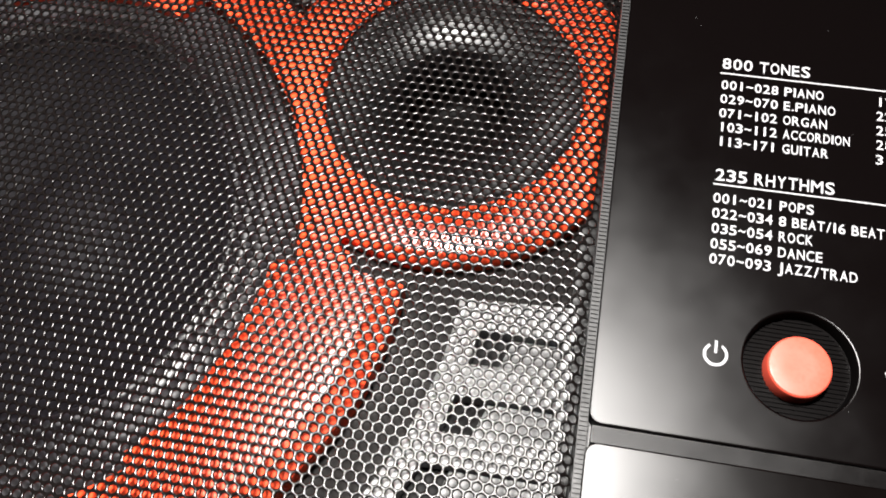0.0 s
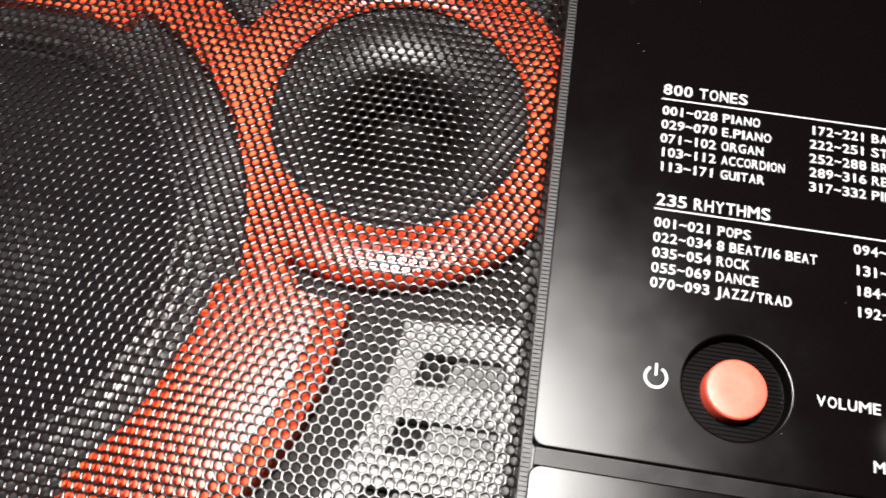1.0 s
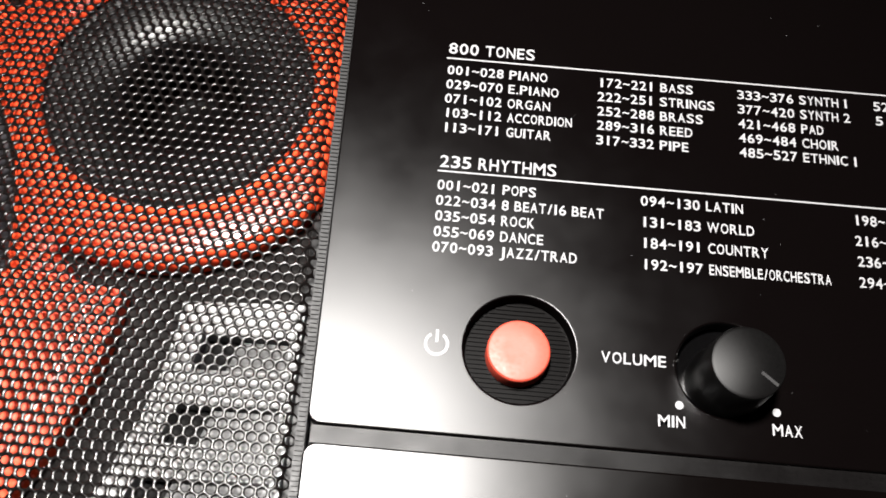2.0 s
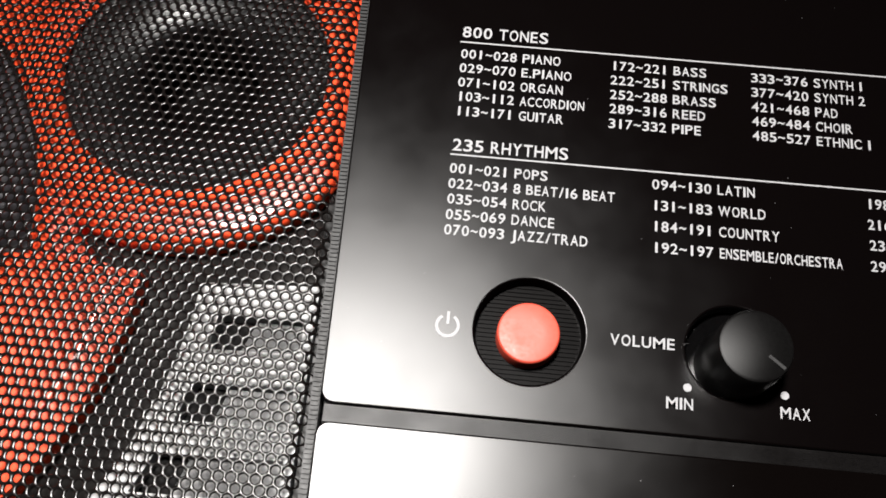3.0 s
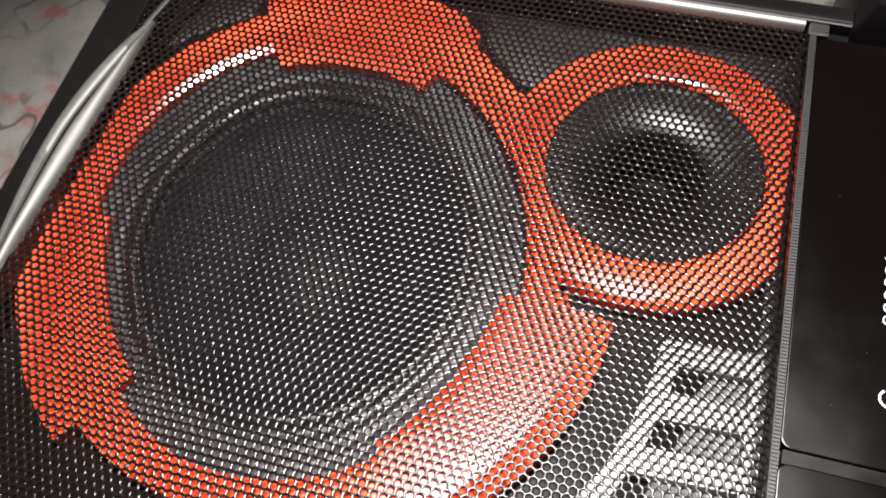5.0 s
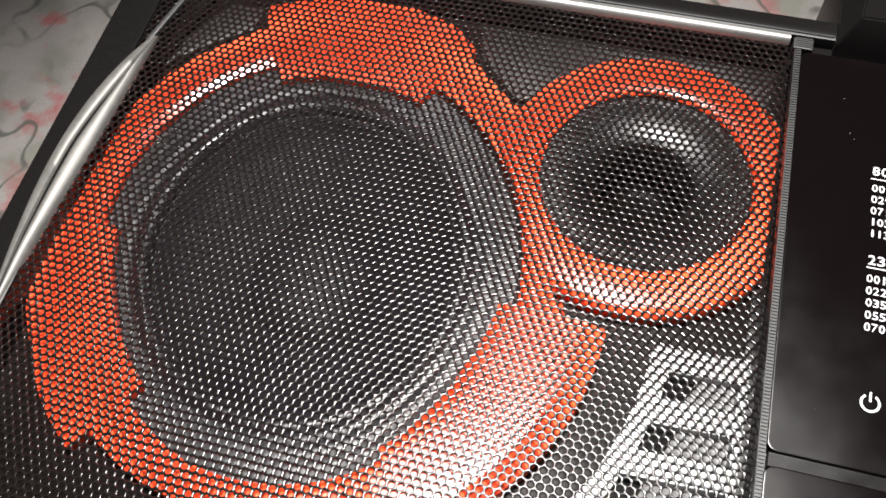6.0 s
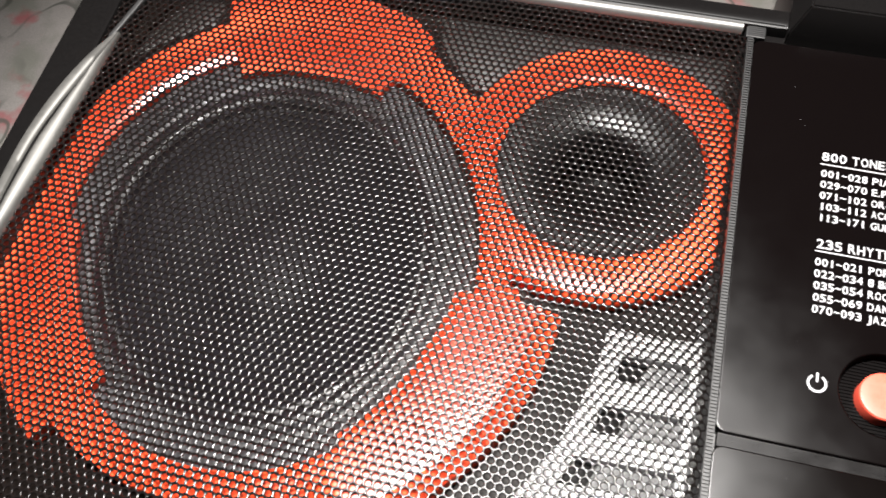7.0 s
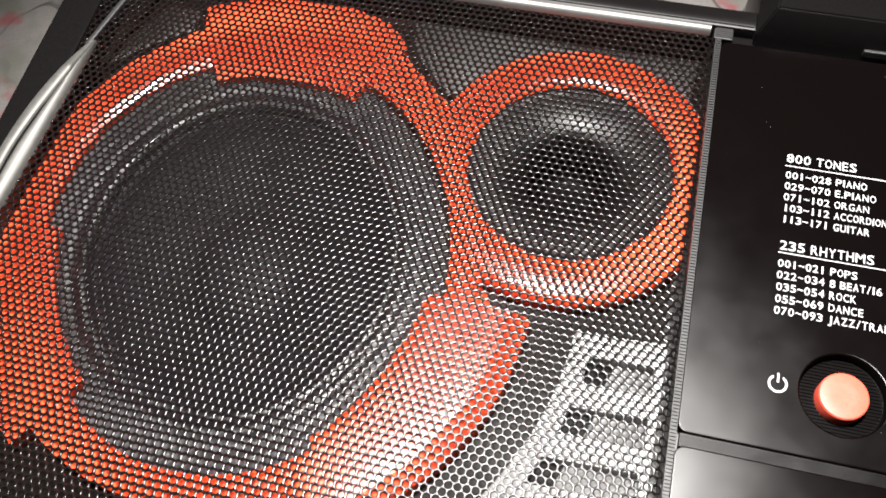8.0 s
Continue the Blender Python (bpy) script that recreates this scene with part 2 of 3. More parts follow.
# ---- the room and the bed ----
def slab(name, x0, x1, y0, y1, z0, z1, mat, label):
    bm = box(bmesh.new(), x0 * 1000, x1 * 1000, y0 * 1000, y1 * 1000, z0 * 1000, z1 * 1000)
    ob = part(name, bm, mat, None, label, smooth=False)
    return tagged(ob, kind="structure", category=name.split("_")[0])


slab("floor", -1.9, 1.9, -1.9, 1.9, -0.6, -0.5, FLOOR, "plain brown floor under the bed")
slab("wall_north", -1.9, 1.9, 1.9, 2.0, -0.6, 2.4, WALL, "plain painted wall of the room")
slab("wall_south", -1.9, 1.9, -2.0, -1.9, -0.6, 2.4, WALL, "plain painted wall of the room")
slab("wall_east", 1.9, 2.0, -2.0, 2.0, -0.6, 2.4, WALL, "plain painted wall of the room")
slab("wall_west", -2.0, -1.9, -2.0, 2.0, -0.6, 2.4, WALL, "plain painted wall of the room")
slab("ceiling", -2.0, 2.0, -2.0, 2.0, 2.4, 2.5, WALL, "plain painted ceiling of the room")

bed = tagged(new("bed"), "bed with a floral cotton cover", "bed")
part("mattress", box(bmesh.new(), -700, 1000, -900, 900, -300, -20, 20), DULL, bed, "grey mattress under the cover")
part("bed_base", box(bmesh.new(), -700, 1000, -900, 900, -500, -301, 8), FLOOR, bed, "brown bed base")
bm = bmesh.new()
bmesh.ops.create_grid(bm, x_segments=170, y_segments=180, size=1.0)
for v in bm.verts:
    x, y = 0.15 + v.co.x * 0.87, v.co.y * 0.92
    fold = noise.noise((x * 9, y * 9, 1.7)) * 0.006 + noise.noise((x * 30, y * 22, 4.1)) * 0.002
    near = max(abs(x - 0.255) - 0.48, abs(y + 0.12) - 0.18, 0.0)
    v.co = (x, y, -0.002 + fold * min(1.0, near / 0.04) - (0.004 if near == 0 else 0.0))
part("bed_cover", bm, CLOTH, bed, "off-white cotton cover with pink blossoms and grey leaves")

# ---- the keyboard ----
keyboard = tagged(new("electronic_keyboard"), "black electronic keyboard with red-trimmed speaker lying on a floral bed cover", "keyboard")
keyboard.location = (0, 0, TOP)
WX, WY = -140.4, -48.2      # woofer's centre
TX, TY = -55.6, -7.6        # tweeter's centre
LEFT, RIGHT, BACK, FRONT = -219.0, 729.0, 51.5, -300.0

bm = bmesh.new()
box(bm, LEFT, RIGHT, FRONT, BACK, -95, -45, 4)
part("case_bottom", bm, CASE, keyboard, "black plastic lower case")
crisp(part("case_side", box(bmesh.new(), LEFT, -206.5, FRONT, BACK, -45, 0.8, 1.5), CASE, keyboard, "black plastic side of the case"))
crisp(part("case_back", box(bmesh.new(), -206.4, RIGHT, 44.5, BACK, -45, -0.4, 1.2), CASE, keyboard, "black plastic rear rim"))
crisp(part("case_divider", box(bmesh.new(), -23.9, -20.2, -140, 44.4, -45, -10.5, 0.2), CASE, keyboard))
crisp(part("case_front", box(bmesh.new(), -206.4, -20.3, FRONT, -140.2, -45, 0, 1), CASE, keyboard))
crisp(part("deck", box(bmesh.new(), -20.1, RIGHT, FRONT, 44.4, -45, -4.2, 0.2), CASE, keyboard))

# upper and lower control panel with rounded corners and the sockets of button and knob
PBX, PBY, KX, KY = 18.1, -61.0, 55.5, -61.6


def leaning(loop):
    """The outline with its outer edge leaning as the speaker's edge does."""
    return [(x - 0.018 * (y + 85), y) if x < 0 else (x, y) for x, y in loop]


def bevelled_plate(name, loops, z0, z1, mat, label):
    """A plate whose upper edges are softly broken."""
    bm = prism(bmesh.new(), loops, z0, z1)
    rim = [e for e in bm.edges if e.calc_face_angle(0) > 1.0 and all(v.co.z > (z1 - 0.01) * MM for v in e.verts)]
    bmesh.ops.bevel(bm, geom=rim, offset=0.35 * MM, segments=4, affect="EDGES", profile=0.5)
    return part(name, bm, mat, keyboard, label, smooth=False)


bevelled_plate("upper_panel", [leaning(rounded(-18.3, 724, -77.7, 38.6, 2.4)), circle(PBX, PBY, 10.2), circle(KX, KY, 8.9)], -4.1, 0.0, PANEL, "black satin control panel with white print")
bevelled_plate("lower_panel", [leaning(rounded(-18.4, 724, -240, -81.0, 2.4))], -4.1, 0.0, LOWER, "black satin lower control panel")
bm = bmesh.new()
box(bm, -17.6, 724, -80.9, -77.8, -4.15, -0.95)
for k in range(12):
    y = -80.75 + 0.235 * k + random.uniform(-0.03, 0.03)
    box(bm, -17.5, 724, y, y + random.uniform(0.07, 0.13), -0.95, random.uniform(-0.91, -0.86))
part("panel_groove", bm, GROOVE, keyboard, "dark grey groove with fine lengthwise ridges", smooth=False)

# ribbed grey strip between speaker and panel
bm = bmesh.new()
box(bm, -20.0, -18.3, -140, 40, -4.15, -0.35)
y = -139.5
while y < 39:
    box(bm, -19.85, -18.45, y, y + 0.52, -0.35, 0.05)
    y += 0.86
for v in bm.verts:
    v.co.x -= 0.0185 * (v.co.y + 85 * MM)
strip = part("ribbed_strip", bm, RIB, keyboard, "grey ribbed plastic strip", smooth=False)
bm = bmesh.new()
box(bm, -22.9, -17.6, 39.2, 42.9, -4.15, 0.3, 0.3)
for k in range(5):
    box(bm, -22.4, -17.8, 39.7 + 0.7 * k, 40.1 + 0.7 * k, 0.3, 0.5)
part("strip_foot", bm, RIB, strip, "grey ribbed end block", smooth=False)

# power button
bm = lathe(bmesh.new(), PBX, PBY, [(10.2, -0.1), (10.1, -0.4), (9.9, -3.2), (5.95, -3.2), (5.95, -3.6), (0, -3.6)])
socket = crisp(part("button_socket", bm, SOCKET, keyboard, "black ribbed recess round the power button"))
bm = bmesh.new()
for k in range(-11, 12):
    w = math.sqrt(max(9.6 ** 2 - (k * 0.84) ** 2, 0))
    inner = math.sqrt(max(6.1 ** 2 - (k * 0.84) ** 2, 0))
    for a, b in (((-w, w),) if inner == 0 else ((-w, -inner), (inner, w))):
        box(bm, PBX + a, PBX + b, PBY + k * 0.84 - 0.18, PBY + k * 0.84 + 0.18, -3.2, -2.85)
part("socket_ribs", bm, SOCKET, socket, smooth=False)
bm = lathe(bmesh.new(), PBX - 0.2, PBY - 0.6, [(5.85, -3.5), (5.78, 0.4), (5.68, 0.75), (5.48, 0.95), (5.2, 1.02), (2.5, 0.99), (0, 0.97)])
crisp(part("power_button", bm, BUTTON, keyboard, "round red power button"), 30)
bm = bmesh.new()
n = 40
ringpts = []
for i in range(n + 1):
    a = radians(90 + 32 + (360 - 64) * i / n)
    ringpts.append([bm.verts.new(((3.0 + r * math.cos(a)) * MM, (-61.4 + r * math.sin(a)) * MM, 0.03 * MM)) for r in (1.72, 2.28)])
for a, b in zip(ringpts, ringpts[1:]):
    bm.faces.new((a[0], a[1], b[1], b[0]))
vs = [bm.verts.new((x * MM, y * MM, 0.03 * MM)) for x, y in ((2.75, -61.1), (3.27, -61.1), (3.27, -58.7), (2.75, -58.7))]
bm.faces.new(vs)
bmesh.ops.recalc_face_normals(bm, faces=bm.faces)
part("power_symbol", bm, INK, keyboard, "white printed power symbol", smooth=False)

# volume knob
bm = lathe(bmesh.new(), KX, KY, [(8.9, -0.1), (8.7, -0.5), (8.6, -3.4), (0, -3.4)])
crisp(part("knob_socket", bm, GLOSS, keyboard, "black glossy recess round the knob"))
bm = lathe(bmesh.new(), KX + 0.7, KY - 1.7, [(7.3, -3.3), (7.15, -1.2), (6.95, 0.0), (6.75, 3), (6.55, 10.2), (6.3, 10.8), (5.8, 11.0), (0, 11.0)], 120)
knob = crisp(part("volume_knob", bm, KNOB, keyboard, "black volume knob with a pointer line"), 40)
bm = box(bmesh.new(), 2.6, 6.0, -0.28, 0.28, 10.95, 11.08)
bmesh.ops.rotate(bm, verts=bm.verts, matrix=Matrix.Rotation(radians(-38), 3, "Z"))
bmesh.ops.translate(bm, verts=bm.verts, vec=((KX + 0.7) * MM, (KY - 1.7) * MM, 0))
part("pointer", bm, RIB, knob, "grey pointer line", smooth=False)

# ---- white print ----
LINES = [
    ("800 TONES", 0.3, 18.1, 2.5), ("001~028 PIANO", 0.4, 20.9, -2.8), ("029~070 E.PIANO", 0.4, 23.3, -6.2),
    ("071~102 ORGAN", 0.4, 21.7, -9.6), ("103~112 ACCORDION", 0.5, 26.2, -12.9), ("113~171 GUITAR", 0.5, 22.1, -16.3),
    ("235 RHYTHMS", 0.6, 23.5, -24.0), ("001~021 POPS", 0.5, 19.7, -29.2), ("022~034 8 BEAT/16 BEAT", 0.5, 32.9, -32.5),
    ("035~054 ROCK", 0.6, 19.7, -35.8), ("055~069 DANCE", 0.6, 21.5, -39.1), ("070~093 JAZZ/TRAD", 0.6, 28.0, -42.3),
    ("172~221 BASS", 31.4, 50.8, -2.7), ("222~251 STRINGS", 31.3, 55.1, -6.1), ("252~288 BRASS", 31.3, 52.7, -9.5),
    ("289~316 REED", 31.3, 50.5, -12.8), ("317~332 PIPE", 31.2, 49.6, -16.2), ("333~376 SYNTH 1", 59.9, 82.5, -2.8),
    ("377~420 SYNTH 2", 59.9, 82.8, -6.2), ("421~468 PAD", 59.9, 77.1, -9.6), ("469~484 CHOIR", 59.9, 79.9, -12.9),
    ("485~527 ETHNIC 1", 59.9, 83.4, -16.2), ("094~130 LATIN", 40.1, 60.0, -28.9), ("131~183 WORLD", 40.2, 62.0, -33.4),
    ("184~191 COUNTRY", 40.3, 64.5, -37.8), ("192~197 ENSEMBLE/ORCHESTRA", 40.4, 76.2, -42.2), ("198~", 81.6, 87.6, -29.1),
    ("216~", 81.5, 87.5, -33.5), ("236~", 81.6, 87.6, -37.8), ("294~", 81.5, 87.5, -42.1),
    ("52", 87.8, 91.0, -2.8), ("5", 88.0, 89.5, -6.2), ("VOLUME", 32.9, 44.7, -61.1), ("MIN", 43.2, 48.0, -71.9), ("MAX", 63.5, 68.8, -71.8),
]


WIDTHS = {"I": 0.42, "1": 0.62, "J": 0.8, "L": 0.82, "E": 0.86, "F": 0.84, "/": 0.72, ".": 0.4, "M": 1.26, "W": 1.5, "~": 1.0, " ": 0.5}
GLYPHS = {}


def glyph(ch):
    """Corners and faces of a capital or figure of the built-in font, its left edge at zero, and its width."""
    if ch not in GLYPHS:
        cu = bpy.data.curves.new("print", "FONT")
        cu.body, cu.size, cu.offset, cu.resolution_u = ch, 1.0, 0.013, 3
        tmp = bpy.data.objects.new("print", cu)
        me = bpy.data.meshes.new_from_object(tmp)
        bpy.data.objects.remove(tmp)
        lo = min(v.co.x for v in me.vertices)
        GLYPHS[ch] = ([(v.co.x - lo, v.co.y) for v in me.vertices], [tuple(f.vertices) for f in me.polygons], max(v.co.x for v in me.vertices) - lo)
    return GLYPHS[ch]


def set_word(verts, faces, word, x0, x1, yc, cap, tabular):
    """One word or figure block from x0 to x1; figures stand in cells of one width."""
    cells = [1.0 if tabular else WIDTHS.get(ch, 1.0) for ch in word]
    gap = 0.17
    unit = (x1 - x0) / (sum(cells) - gap)
    x = x0
    for ch, cell in zip(word, cells):
        if ch != " ":
            pts, polys, width = glyph(ch)
            room = (cell - gap) * unit
            fill = min(room, width * cap / 0.70 * 1.25)
            left = x + (room - fill) / 2
            lift = 0.12 * cap if ch == "~" else 0.0
            base = len(verts)
            verts += [((left + px / width * fill) * MM, (yc + lift + (py / 0.70 - 0.5) * cap) * MM, 0.03 * MM) for px, py in pts]
            faces += [tuple(base + i for i in f) for f in polys]
        x += cell * unit


def printed(text, x0, x1, yc, cap):
    """A printed line from x0 to x1, its capitals' height cap, centred on yc."""
    verts, faces = [], []
    if "~" in text:
        number, _, word = text.partition(" ")
        end = x0 + 11.5 if len(number) == 7 else x1
        set_word(verts, faces, number, x0, end, yc, cap, True)
        if word:
            set_word(verts, faces, word, x0 + 12.7, x1, yc, cap, False)
    else:
        set_word(verts, faces, text, x0, x1, yc, cap, False)
    me = bpy.data.meshes.new("printed_line")
    me.from_pydata(verts, [], faces)
    me.materials.append(INK)
    ob = new("printed_line", me)
    ob.parent = keyboard


for text, x0, x1, yc in LINES:
    heading = text in ("800 TONES", "235 RHYTHMS")
    printed(text, x0, x1, yc, 2.6 if heading else 2.1)
for x0, yc in ((0.0, 0.0), (0.3, -26.2)):
    part("underline", box(bmesh.new(), x0, 130, yc - 0.16, yc + 0.16, 0.0, 0.03), INK, keyboard, smooth=False)
for x, yc in ((47.0, -68.9), (64.4, -68.7)):
    part("scale_dot", prism(bmesh.new(), [circle(x, yc, 0.75, 24)], 0.0, 0.03), INK, keyboard, smooth=False)

# dust on the panels
bm = bmesh.new()
for _ in range(70):
    x, y, r = random.uniform(-16, 95), random.choice((random.uniform(-75, 36), random.uniform(-110, -84))), random.uniform(0.05, 0.13)
    if math.hypot(x - PBX, y - PBY) > 11 and math.hypot(x - KX, y - KY) > 10:
        vs = [bm.verts.new(((x + r * random.uniform(0.5, 1) * math.cos(a)) * MM, (y + r * random.uniform(0.5, 1) * math.sin(a)) * MM, 0.04 * MM)) for a in (0, 1.3, 2.4, 3.6, 5)]
        bm.faces.new(vs)
for _ in range(60):
    a, q, r = random.uniform(2.4, 5.6), random.uniform(8.0, 9.6), random.uniform(0.04, 0.11)
    z = 0.05 if q > 8.95 else -3.3
    x, y = KX + min(q, 8.3 if z < 0 else q) * math.cos(a), KY + min(q, 8.3 if z < 0 else q) * math.sin(a)
    bm.faces.new([bm.verts.new(((x + r * random.uniform(0.4, 1) * math.cos(b)) * MM, (y + r * random.uniform(0.4, 1) * math.sin(b)) * MM, z * MM)) for b in (0, 1.3, 2.4, 3.6, 5)])
tagged(part("dust", bm, DULL, keyboard, "grey dust specks on the panel", smooth=False), kind="stuff")

# ---- speaker compartment ----
OVAL_TURN, OVAL_LONG, OVAL_SHORT = 107.0, 1.056, 0.944      # the woofer is slightly oval


def oval(a):
    """How far the oval reaches in the direction a, for a radius of one."""
    c, s = math.cos(radians(a - OVAL_TURN)), math.sin(radians(a - OVAL_TURN))
    return 1 / math.hypot(c / OVAL_LONG, s / OVAL_SHORT)


def ovalise(bm):
    """Stretches a turned form of the woofer into the oval."""
    for v in bm.verts:
        dx, dy = v.co.x - WX * MM, v.co.y - WY * MM
        r, a = math.hypot(dx, dy), math.atan2(dy, dx)
        k = oval(math.degrees(a)) if r else 1.0
        v.co.x, v.co.y = WX * MM + dx * k, WY * MM + dy * k
    return bm


bm = prism(bmesh.new(), [[(-206.3, -140), (-22, -140), (-22, 44.3), (-206.3, 44.3)], [(WX + 61.0 * oval(a) * math.cos(radians(a)), WY + 61.0 * oval(a) * math.sin(radians(a))) for a in range(0, 360, 4)], circle(TX, TY, 27.9)], -16, -13)
crisp(part("baffle", bm, BAFFLE, keyboard, "black plastic speaker baffle"))


def along(a, table):
    """The value at the angle a on a broken line; two entries of one angle make a step."""
    for (a0, v0), (a1, v1) in zip(table, table[1:]):
        if a0 <= a < a1:
            return v0 + (v1 - v0) * (a - a0) / (a1 - a0)
    return table[-1][1]


INNER_EDGE = ((0, 62.0), (40, 62.2), (70, 62.0), (70.4, 54.6), (92, 53.4), (115, 53.8), (115.4, 59.4), (150, 59.3), (186, 58.4),
              (186.4, 54.0), (210, 52.8), (241, 53.4), (241.4, 58.4), (262, 60.3), (306.5, 60.4), (306.9, 57.6), (335, 56.3), (355.4, 57.6), (355.8, 62.5), (360, 62.4))
OUTER_EDGE = ((0, 68.0), (40, 70.0), (47, 73.2), (54, 72.8), (62, 74.4), (68.3, 77.4), (68.7, 80.5), (75, 85.0), (90, 88.0), (115.6, 87.0), (116.2, 78.2), (125, 76.2), (140, 74.4),
              (150, 72.2), (160, 69.6), (170, 67.4), (180, 66.0), (186, 66.4), (196, 69.4), (206, 73.0), (217, 73.0), (228, 74.7), (240, 75.9), (240.4, 69.8), (258, 71.2),
              (300, 73.0), (300.4, 83.4), (340, 83.8), (356, 82.8), (356.4, 72.0), (360, 70.0))


def woofer_inner(a):
    return along(a, INNER_EDGE) * oval(a)


def woofer_outer(a):
    r, c, s = along(a, OUTER_EDGE), math.cos(radians(a)), math.sin(radians(a))
    if s > 0:
        r = min(r, (38.6 - WY) / s)
    while r > 62 and math.hypot(WX + r * c - TX, WY + r * s - TY) < 29.2:
        r -= 0.2
    return r


def tweeter_outer(a):
    c, s = math.cos(radians(a)), math.sin(radians(a))
    r = 40.6
    while r > 28.8:
        dx, dy = TX + r * c - WX, TY + r * s - WY
        if TX + r * c < -22.3 and math.hypot(dx, dy) > 62.6 * oval(math.degrees(math.atan2(dy, dx))):
            break
        r -= 0.2
    return max(r, 29.6)


def wing(a):
    """One on the broad flat wing, none elsewhere."""
    return min(max((a - 297) / 6, 0.0), 1.0) if a < 356.4 else 0.0


trim = part("red_woofer_ring", bump_ring(bmesh.new(), WX, WY, woofer_inner, woofer_outer, -7.6, lambda a: 0.05 - 0.05 * wing(a), 1.6, 1440, ref=58.0, flat=wing), RED, keyboard, "glossy red stepped ring round the woofer")
crisp(trim, 40)
part("red_tweeter_ring", bump_ring(bmesh.new(), TX, TY, lambda a: 28.4, tweeter_outer, -7.0, lambda a: 0.03, 1.1), RED, keyboard, "glossy red ring round the tweeter")

# raised ledges of the baffle in the corners behind the rings
# Greyer than the baffle: the colour holds light that black plastic catches here.
BOSS = material("sheen_grey_ledge", (0.014, 0.0132, 0.0125), 0.5, coarse=60, fine=1500, vary=0.2, bump=0.1, spec=0.3)


def ledge(loop, label):
    """A low ledge with a broken upper edge."""
    bm = prism(bmesh.new(), [loop], -13.0, -9.6)
    rim = [e for e in bm.edges if e.calc_face_angle(0) > 1.0 and all(v.co.z > -9.7 * MM for v in e.verts)]
    bmesh.ops.bevel(bm, geom=rim, offset=0.7 * MM, segments=2, affect="EDGES", profile=0.5)
    crisp(part("ledge", bm, BOSS, keyboard, label))


ledge([(WX + 80 * math.cos(radians(a)), WY + 80 * math.sin(radians(a))) for a in range(141, 117, -3)] + [(-179.0, 31.0), (-190.0, 31.0), (-199.5, 15.0)], "black ledge behind the grille's corner, greyed for the light it catches")
ledge([(-112.0, 38.0), (-109.0, 26.0), (-96.0, 12.6), (-90.5, 14.0), (-84.0, 23.0), (-74.0, 31.0), (-60.0, 35.0), (-45.0, 34.0), (-31.0, 25.5), (-26.0, 20.0), (-25.0, 38.0)], "black ledge between and behind the two rings, greyed for the light it catches")

# woofer and tweeter
bm = ovalise(lathe(bmesh.new(), WX, WY, [(60.9, -9.6), (60.9, -30), (20, -42), (0, -42)]))
woofer = part("woofer", bm, BAFFLE, keyboard, "black woofer behind the grille")
roll = [(60.8, -9.6), (58.6, -9.7), (57.6, -9.95), (56.6, -9.88), (55.6, -9.98), (54.6, -10.2), (53.4, -10.22), (52.4, -10.16), (51.4, -10.28), (50.4, -10.55), (49.2, -10.7), (48.0, -10.1), (47.2, -9.5), (46.4, -9.2), (45.5, -9.45), (44.7, -9.85), (44.0, -10.6), (43.6, -12.8)]
part("surround", ovalise(lathe(bmesh.new(), WX, WY, roll)), RUBBER, woofer, "black ridged rubber surround")
part("cone", ovalise(lathe(bmesh.new(), WX, WY, [(43.8, -12.4), (43.0, -12.4), (42.4, -13.4), (36, -17.6), (28, -22.4), (19, -28)])), CONE, woofer, "black paper cone")
part("dust_cap", ovalise(lathe(bmesh.new(), WX, WY, [(20, -28.6), (17, -25.5), (12, -23.4), (6, -22.3), (0, -22)])), CONE, woofer)
bm = lathe(bmesh.new(), TX, TY, [(28.1, -7.6), (28.1, -24), (8, -32), (0, -32)])
tweeter = part("tweeter", bm, BAFFLE, keyboard, "black tweeter behind the grille")
roll = [(28.2, -8.4), (27.6, -8.3), (26.8, -8.5), (26.0, -8.6), (25.4, -8.6)]
part("surround", lathe(bmesh.new(), TX, TY, roll), DISH, tweeter)
dish = [(25.4 - 11.4 * i / 10, -8.6 - 0.3 * i / 10 - 2.0 * (i / 10) ** 2.4) for i in range(11)] + [(13.2, -11.5), (12.6, -13.2), (12.0, -16.5), (11.6, -21.0)]
part("cone", lathe(bmesh.new(), TX, TY, dish), DISH, tweeter)
part("dust_cap", lathe(bmesh.new(), TX, TY, [(12.0, -20.6), (11.8, -27.0), (6, -27.4), (0, -27.5)]), SOCKET, tweeter)

# silver vent plate beside the woofer, with recessed slots
SLOTS = ((-68.0, -61.0), (-82.0, -74.6), (-95.6, -88.2), (-109.2, -101.8), (-122.8, -115.4))


def arc_x(r, y):
    return -138.0 + math.sqrt(r * r - (y + 51.0) ** 2)


